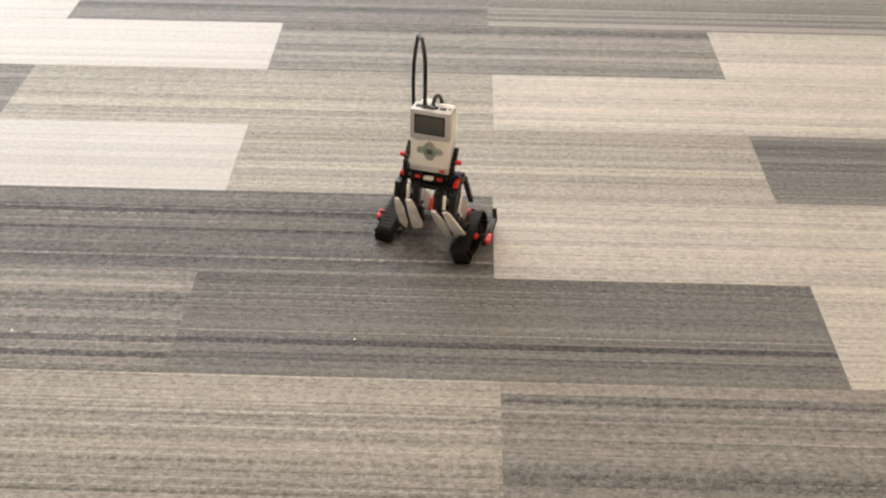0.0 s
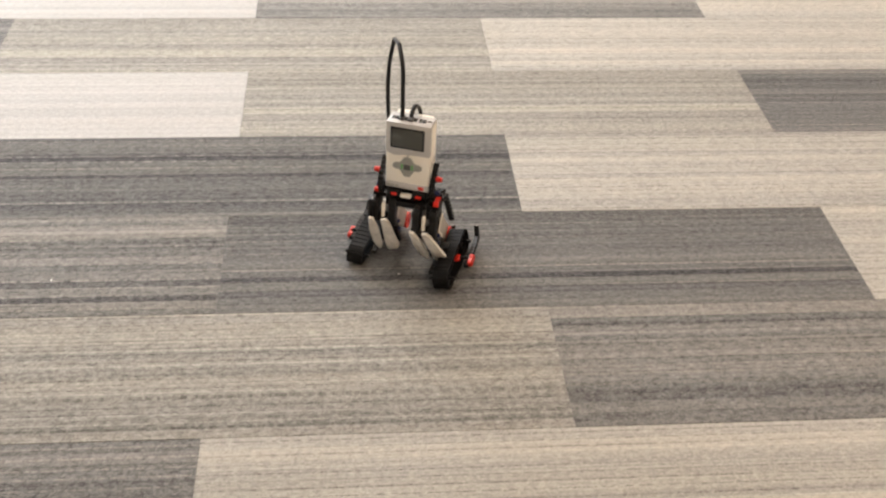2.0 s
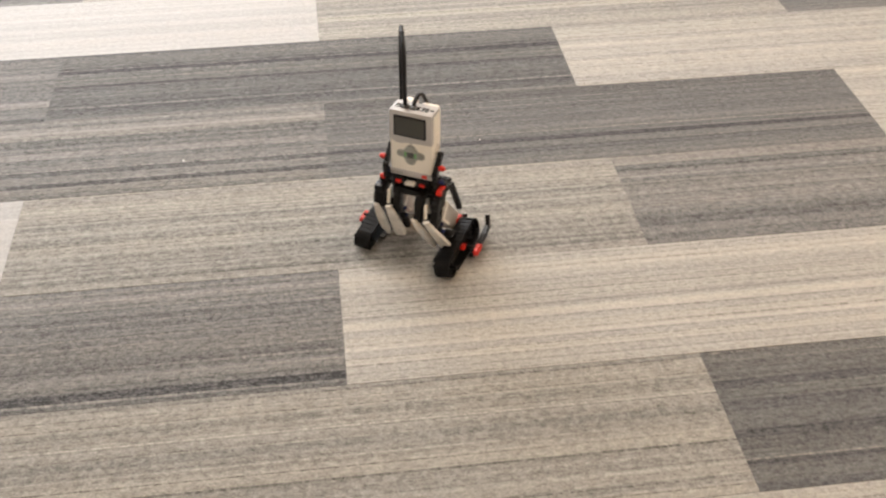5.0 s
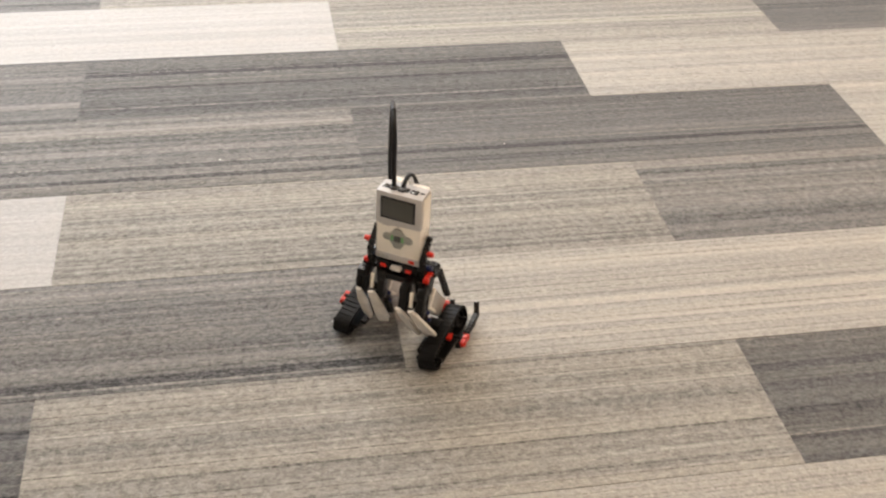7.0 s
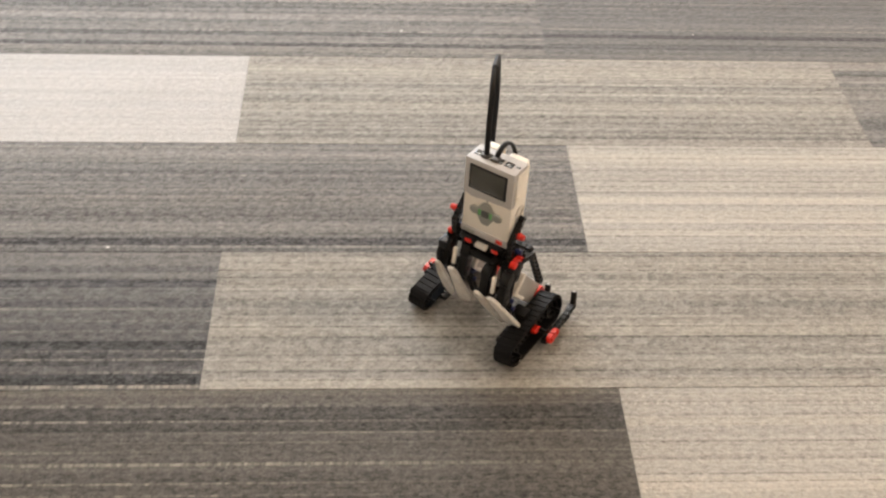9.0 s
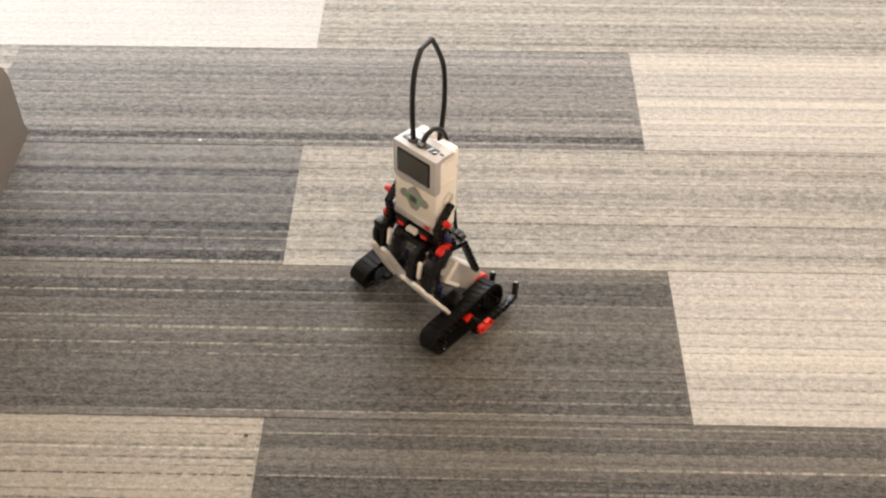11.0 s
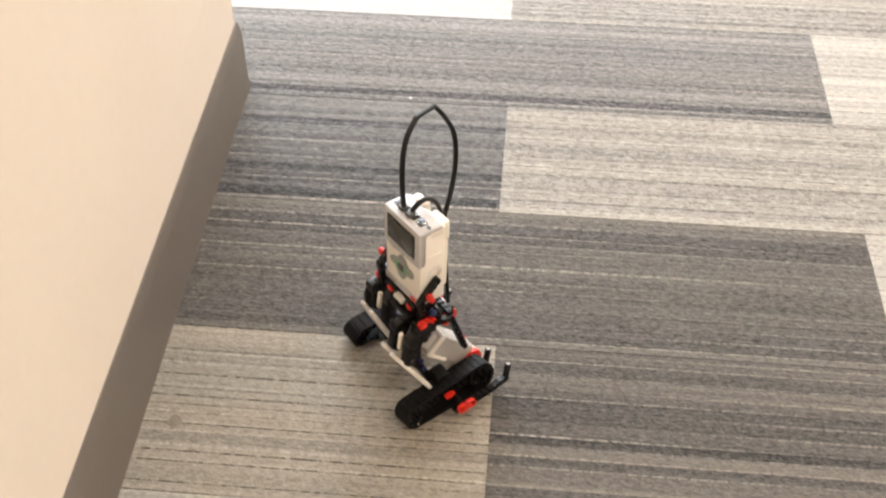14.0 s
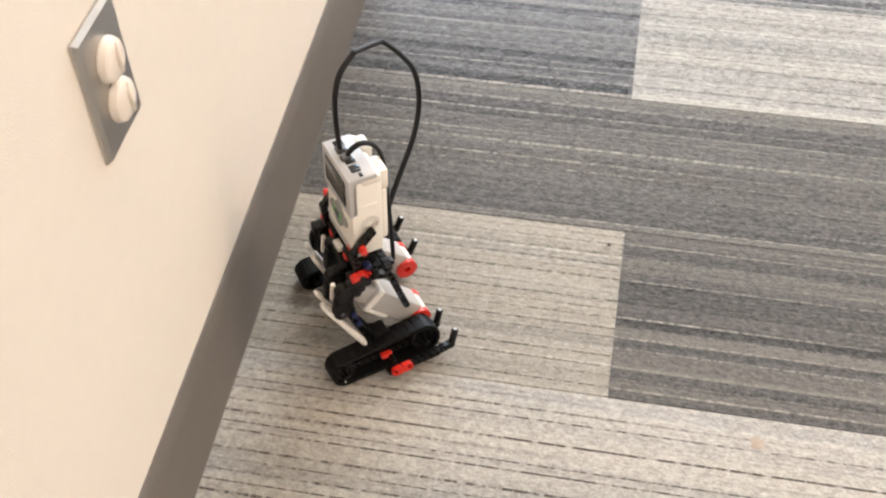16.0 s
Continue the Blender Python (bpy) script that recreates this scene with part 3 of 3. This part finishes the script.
def build_track(side):
    x, dy = side * TRACK_X, SHIFT[side]
    foot = single("track_frame", BLACK, robot, "black foot frame inside a rubber track", lambda bm: (
        beam(bm, (x, Y_FRONT + dy, R_FRONT), (x, Y_REAR + dy, R_REAR), (1, 0, 0), thick=0.012),
        beam(bm, (x + side * 0.0235, 0.008 + dy, 0.0065), (x + side * 0.0235, 0.064 + dy, 0.0065), (1, 0, 0)),
        beam(bm, (x - side * 0.0225, Y_FRONT + 0.016 + dy, 0.0150), (x - side * 0.0225, 0.066 + dy, 0.0150), (1, 0, 0)),
        cyl(bm, (x - side * 0.020, 0.014 + dy, 0.018), (x + side * 0.026, 0.014 + dy, 0.018), 0.0026, 12),
        cyl(bm, (x - side * 0.024, Y_REAR + dy, R_REAR), (x + side * 0.020, Y_REAR + dy, R_REAR), 0.0026, 12),
        cyl(bm, (x - side * 0.020, Y_FRONT + dy, R_FRONT), (x + side * 0.0185, Y_FRONT + dy, R_FRONT), 0.0026, 12)))
    foot.matrix_basis = CAMBER[side]
    for dx in (0.0225, -0.0165):
        single("heel_peg", BLACK, foot, "black peg that points up at the heel", lambda bm: (
            beam(bm, (x + side * dx, 0.064 + dy, 0.0065), (x + side * dx, 0.083 + dy, 0.0090), (1, 0, 0)),
            cyl(bm, (x + side * dx, 0.083 + dy, 0.0070), (x + side * dx, 0.0905 + dy, 0.0265), 0.0040, 14, bevel=0.0006)))
        single("peg_tip", GREY, foot, "", lambda bm: cyl(bm, (x + side * dx, 0.0905 + dy, 0.0265), (x + side * dx, 0.0907 + dy, 0.0270), 0.0022, 10))
    single("red_block", RED, foot, "red block on the track's flank", lambda bm: (
        beam(bm, (x + side * 0.0285, 0.012 + dy, 0.0075), (x + side * 0.0285, 0.028 + dy, 0.0085), (1, 0, 0), n=2, half=0.0046, thick=0.0060)))
    single("red_axle_block", RED, foot, "", lambda bm: rbox(bm, (x + side * 0.0105 - 0.004, 0.004 + dy, 0.0165), (x + side * 0.0105 + 0.004, 0.017 + dy, 0.0218), 0.0015))
    single("axle_tip", GREY, foot, "", lambda bm: cyl(bm, (x + side * 0.0185, Y_FRONT - 0.004 + dy, 0.0120), (x + side * 0.0190, Y_FRONT - 0.004 + dy, 0.0120), 0.0013, 8))
    for y, r in ((Y_FRONT, R_FRONT), (Y_REAR, R_REAR)):
        rr = r - 0.0046
        wheel = single("track_wheel", BLACK, robot, "black toothed wheel inside the track", lambda bm: (
            ring(bm, (0, 0, 0), (1, 0, 0), rr * 0.72, rr, 0.016, 28), ring(bm, (0, 0, 0), (1, 0, 0), 0.004, rr * 0.8, 0.008, 28), ring(bm, (0, 0, 0), (1, 0, 0), 0.0025, 0.0055, 0.014, 14)))
        MOVERS["wheels"].append((wheel, side, (x, y + dy, r), r - 0.003))
    for k in range(LINKS):
        ob = new("track_link", LINK)
        ob.parent = robot
        MOVERS["links"].append((ob, side, k * LOOP / LINKS, (x, dy)))


for side in (-1, 1):
    build_track(side)


def build_leg(x0, dy, name_side, motor_x, motor_z, lean, roll, length):
    """Motor, joints and two white shin shields; x0 is the leg's own middle."""
    a, b = Vector((motor_x, -0.004 + dy, motor_z)), Vector((motor_x, 0.062 + dy, 0.028))
    way = (b - a).normalized()
    turn = Matrix.Translation(a) @ way.to_track_quat("Z", "X").to_matrix().to_4x4()
    L = (b - a).length
    motor = single("motor", MOTOR, robot, "grey leg motor with red and white hub", lambda bm: (
        rbox(bm, (-0.015, -0.015, 0.020), (0.015, 0.015, L - 0.002), 0.004, turn),
        rbox(bm, (-0.010, -0.012, 0.002), (0.012, 0.011, 0.024), 0.003, turn)))
    single("motor_band", SCUFF, motor, "pale raised band", lambda bm: (
        rbox(bm, (-0.0160, -0.0158, 0.022), (0.0160, 0.0158, 0.030), 0.002, turn),
        rbox(bm, (-0.0158, -0.0158, 0.026), (-0.0100, 0.0158, 0.060), 0.002, turn)))
    hub = b + Vector((0, 0.004, -0.004))
    single("motor_hub", RED, motor, "red hub discs", lambda bm: (ring(bm, hub + Vector((0.0145, 0, 0)), (1, 0, 0), 0.004, 0.0130, 0.006), ring(bm, hub - Vector((0.0145, 0, 0)), (1, 0, 0), 0.004, 0.0130, 0.006)))
    single("hub_drum", WHITE, motor, "white drum", lambda bm: cyl(bm, hub - Vector((0.0120, 0, 0)), hub + Vector((0.0120, 0, 0)), 0.0118, 24, bevel=0.001))
    joint = single("leg_joint", BLACK, robot, "black joint blocks under the hip", lambda bm: (
        rbox(bm, (x0 - 0.005, -0.010 + dy, 0.100), (x0 + 0.006, 0.006 + dy, 0.124), 0.002),
        cyl(bm, (x0 - 0.012, -0.018 + dy, 0.088), (x0 + 0.010, -0.018 + dy, 0.088), 0.0052, 18, bevel=0.001),
        beam(bm, (x0 - 0.014, -0.014 + dy, 0.090), (x0 - 0.012, -0.004 + dy, 0.034), (1, 0, 0)),
        beam(bm, (x0 + 0.010, -0.020 + dy, 0.088), (x0 + 0.014, 0.000 + dy, 0.034), (1, 0, 0)),
        beam(bm, (x0 - 0.012, 0.000 + dy, 0.030), (x0 + 0.030 * name_side, 0.016 + dy, 0.022), (0, 1, 0)),
        rbox(bm, (x0 - 0.010 + 0.018 * name_side, 0.004 + dy, 0.024), (x0 + 0.010 + 0.018 * name_side, 0.022 + dy, 0.042), 0.002)))
    # two thick arms on each leg: a round shoulder, a block that hangs from it and a cross hole with a stub of axle
    for ax, drop in ((x0 - 0.0155, 0.0), (x0 + 0.0105, -0.004)):
        single("thigh_arm", BLACK, joint, "thick black arm with a round shoulder", lambda bm: (
            cyl(bm, (ax - 0.0062, -0.018 + dy, 0.112), (ax + 0.0062, -0.018 + dy, 0.112), 0.0104, 24, bevel=0.0014),
            rbox(bm, (-0.0056, -0.0085, -0.028), (0.0056, 0.0085, 0.0), 0.002, pose(ax, -0.0200 + dy, 0.111 + drop, -12)),
            cyl(bm, (ax - 0.0060, -0.0245 + dy, 0.088 + drop), (ax + 0.0060, -0.0245 + dy, 0.088 + drop), 0.0082, 22, bevel=0.0012),
            rbox(bm, (ax - 0.0048, -0.016 + dy, 0.112), (ax + 0.0048, 0.012 + dy, 0.1235), 0.0016)))
        single("axle_stub", DARK, joint, "", lambda bm: cyl(bm, (ax - 0.0068, -0.0245 + dy, 0.088 + drop), (ax + 0.0068, -0.0245 + dy, 0.088 + drop), 0.0026, 10, bevel=0.0004))
    pin(joint, (x0 + 0.013, -0.012 + dy, 0.076), (1, 0, 0), BLUE, 0.003)
    pin(joint, (x0 + 0.013, -0.008 + dy, 0.060), (1, 0, 0), BLUE, 0.003)
    pin(joint, (x0 - 0.002, -0.010 + dy, 0.066), (1, 0, 0), DARK, 0.005, 0.014)
    single("grey_axle", GREY, joint, "", lambda bm: cyl(bm, (x0 - 0.004, -0.020 + dy, 0.070), (x0 + 0.012, -0.018 + dy, 0.074), 0.0028, 12))
    single("pale_strut", WHITE, joint, "narrow white plate between the arms", lambda bm: rbox(bm, (-0.0026, -0.0028, -0.024), (0.0026, 0.0018, 0.0), 0.001, pose(x0 - 0.0030, -0.0245 + dy, 0.1150, -8)))
    # the shields: long blades that flare towards the foot
    for outline, top in (
            ([(-0.0035, 0.000), (0.0035, 0.03), (0.0080, 0.36), (0.0090, 0.84), (0.0062, 1.0), (0.0010, 1.0), (-0.0055, 0.80), (-0.0062, 0.38)], (x0 - 0.0180, -0.0395 + dy, 0.0965)),
            ([(-0.0055, 0.02), (0.0030, 0.000), (0.0075, 0.10), (0.0135, 0.64), (0.0165, 0.80), (0.0135, 0.92), (-0.0030, 1.0), (-0.0050, 0.86), (-0.0055, 0.45)], (x0 + 0.0030, -0.0410 + dy, 0.0985))):
        m = Matrix.Translation(top) @ pose(0, 0, 0, 90 + lean, 0, 0) @ pose(0, 0, 0, 0, 0, roll)
        single("shin_shield", SCUFF, robot, "scuffed white plastic shin shield", lambda bm: (
            slab(bm, [(x, -y * length) for x, y in outline], 0.0048, m, 0.0013)))


build_leg(0.038, 0.0, 1, 0.036, 0.100, 30, 8, 0.090)
build_leg(-0.030, 0.018, -1, -0.037, 0.090, 22, 1, 0.082)

# ---- cables ----
single("long_cable", CABLE, robot, "long black cable looped high over the brick", lambda bm: tube(bm, [
    (-0.013, 0.017, 0.244), (-0.012, 0.015, 0.270), (-0.012, 0.015, 0.300), (-0.013, 0.018, 0.325), (-0.018, 0.027, 0.341), (-0.026, 0.043, 0.350), (-0.029, 0.049, 0.3505), (-0.043, 0.078, 0.341),
    (-0.046, 0.084, 0.337), (-0.057, 0.106, 0.306), (-0.067, 0.126, 0.268), (-0.070, 0.131, 0.225), (-0.066, 0.122, 0.185), (-0.056, 0.100, 0.148), (-0.044, 0.080, 0.122), (-0.034, 0.066, 0.100)], 0.0025, 6, 12, 1.3, (0.9, 0.44, 0)))
single("short_cable", CABLE, robot, "short black cable bent over the brick", lambda bm: tube(bm, [
    (0.000, 0.016, 0.246), (0.000, 0.022, 0.257), (0.001, 0.035, 0.2625), (0.003, 0.048, 0.254), (0.006, 0.054, 0.232), (0.010, 0.054, 0.190), (0.016, 0.053, 0.150), (0.024, 0.050, 0.105)], 0.0024, 6, 12, 1.4))
for px, mat in ((-0.013, DARK), (0.0, DARK)):
    single("plug", mat, robot, "dark cable plug", lambda bm: rbox(bm, (px - 0.0045, 0.0115, 0.246), (px + 0.0045, 0.0210, 0.2535), 0.001))

# ---- crumbs and stains on the carpet ----
for px, py, r, mat, name, text in ((-0.867, -1.153, 0.011, STAIN, "stain", "dark round stain on the beige carpet"), (-0.511, -1.027, 0.0030, SPOT, "stain", "small dark spot on the beige carpet"), (-0.335, -1.282, 0.009, FAINT, "stain", "faint brown stain on the beige carpet"),
                                   (-0.251, 0.086, 0.0023, CRUMB, "crumb", "tiny pale crumb on the grey carpet"), (-0.658, -0.492, 0.0024, CRUMB, "crumb", "tiny pale crumb on the grey carpet"),
                                   (0.272, 0.085, 0.0018, CRUMB, "crumb", "tiny pale crumb on the grey carpet")):
    bm = bmesh.new()
    rnd = random.Random(px)
    rim = [bm.verts.new((r * rnd.uniform(0.6, 1.1) * math.cos(k * math.tau / 14), r * rnd.uniform(0.6, 1.1) * math.sin(k * math.tau / 14), 0.0003)) for k in range(14)]
    mid = bm.verts.new((0, 0, 0.0012))
    for k in range(14):
        bm.faces.new((rim[k], rim[(k + 1) % 14], mid))
    ob = tagged(part(name, bm, mat), text, name)
    ob.location = (px, py, 0.0004)

# ---- carpet planks, 1.0 by 0.25 m in half bond ----
# per row: the first seam's place and the planks' tones from there; lower case: laid the other way round
ROWS = {
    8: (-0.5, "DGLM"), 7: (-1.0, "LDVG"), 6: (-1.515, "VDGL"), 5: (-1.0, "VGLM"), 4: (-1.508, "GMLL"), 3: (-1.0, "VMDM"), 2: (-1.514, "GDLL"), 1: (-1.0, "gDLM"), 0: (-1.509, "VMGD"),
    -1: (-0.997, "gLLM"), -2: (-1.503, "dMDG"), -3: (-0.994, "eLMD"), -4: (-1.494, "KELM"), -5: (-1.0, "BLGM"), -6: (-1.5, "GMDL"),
}


@functools.lru_cache(None)
def plank_mesh(tone, lo=-0.4999, hi=0.4999):
    """A whole plank, or one cut short at a wall."""
    bm = bmesh.new()
    rbox(bm, (lo, -0.12465, -0.007), (hi, 0.12465, 0.0), 0.0003, seg=1)
    return mesh_of(bm, "carpet_plank_" + tone, CARPET[tone])


pick = random.Random(7)
for row in range(-14, 16):
    start, tones = ROWS.get(row, (-0.5 if row % 2 == 0 else -1.0, ""))
    y = 0.25 * row - 0.125
    for k in range(-3, 6):
        x = start + k + 0.5
        tone = tones[k] if 0 <= k < len(tones) else pick.choice("VLMGD")
        if x < W - 0.45 or x > E_ + 0.45 or (x < -1.5 and y < -0.7):
            continue
        lo, hi = max(-0.4999, round(W - x, 4)), min(0.4999, round(E_ - x, 4))
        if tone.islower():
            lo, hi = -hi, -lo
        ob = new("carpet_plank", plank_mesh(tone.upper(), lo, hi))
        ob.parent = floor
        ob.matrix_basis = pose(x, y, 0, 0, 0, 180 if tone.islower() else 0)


def motions():
    times = [i / 10 for i in range(161)]
    ts = [r[0] for r in DRIVE]
    walk(robot, [(t, pose(x, y, 0, 0, 0, a)) for t, x, y, a in DRIVE])
    px, py, pa = (np.interp(times, ts, [r[k] for r in DRIVE]) for k in (1, 2, 3))
    pa = np.radians(pa)
    ahead = np.concatenate([[0], np.cumsum(np.hypot(np.diff(px), np.diff(py)))])
    turned = pa - pa[0]
    gone = {side: ahead - side * TRACK_X * turned for side in (-1, 1)}
    for wheel, side, (x, y, z), r in MOVERS["wheels"]:
        walk(wheel, [(t, CAMBER[side] @ pose(x, y, z, math.degrees(s / r), 0, 0)) for t, s in zip(times, gone[side])])
    for ob, side, s0, (x, dy) in MOVERS["links"]:
        rows = []
        for t, s in zip(times, gone[side]):
            y, z, w = on_loop(s0 + s)
            rows.append((t, CAMBER[side] @ pose(x, y + dy, z, math.degrees(w) - 90, 0, 0)))
        walk(ob, rows)


motions()
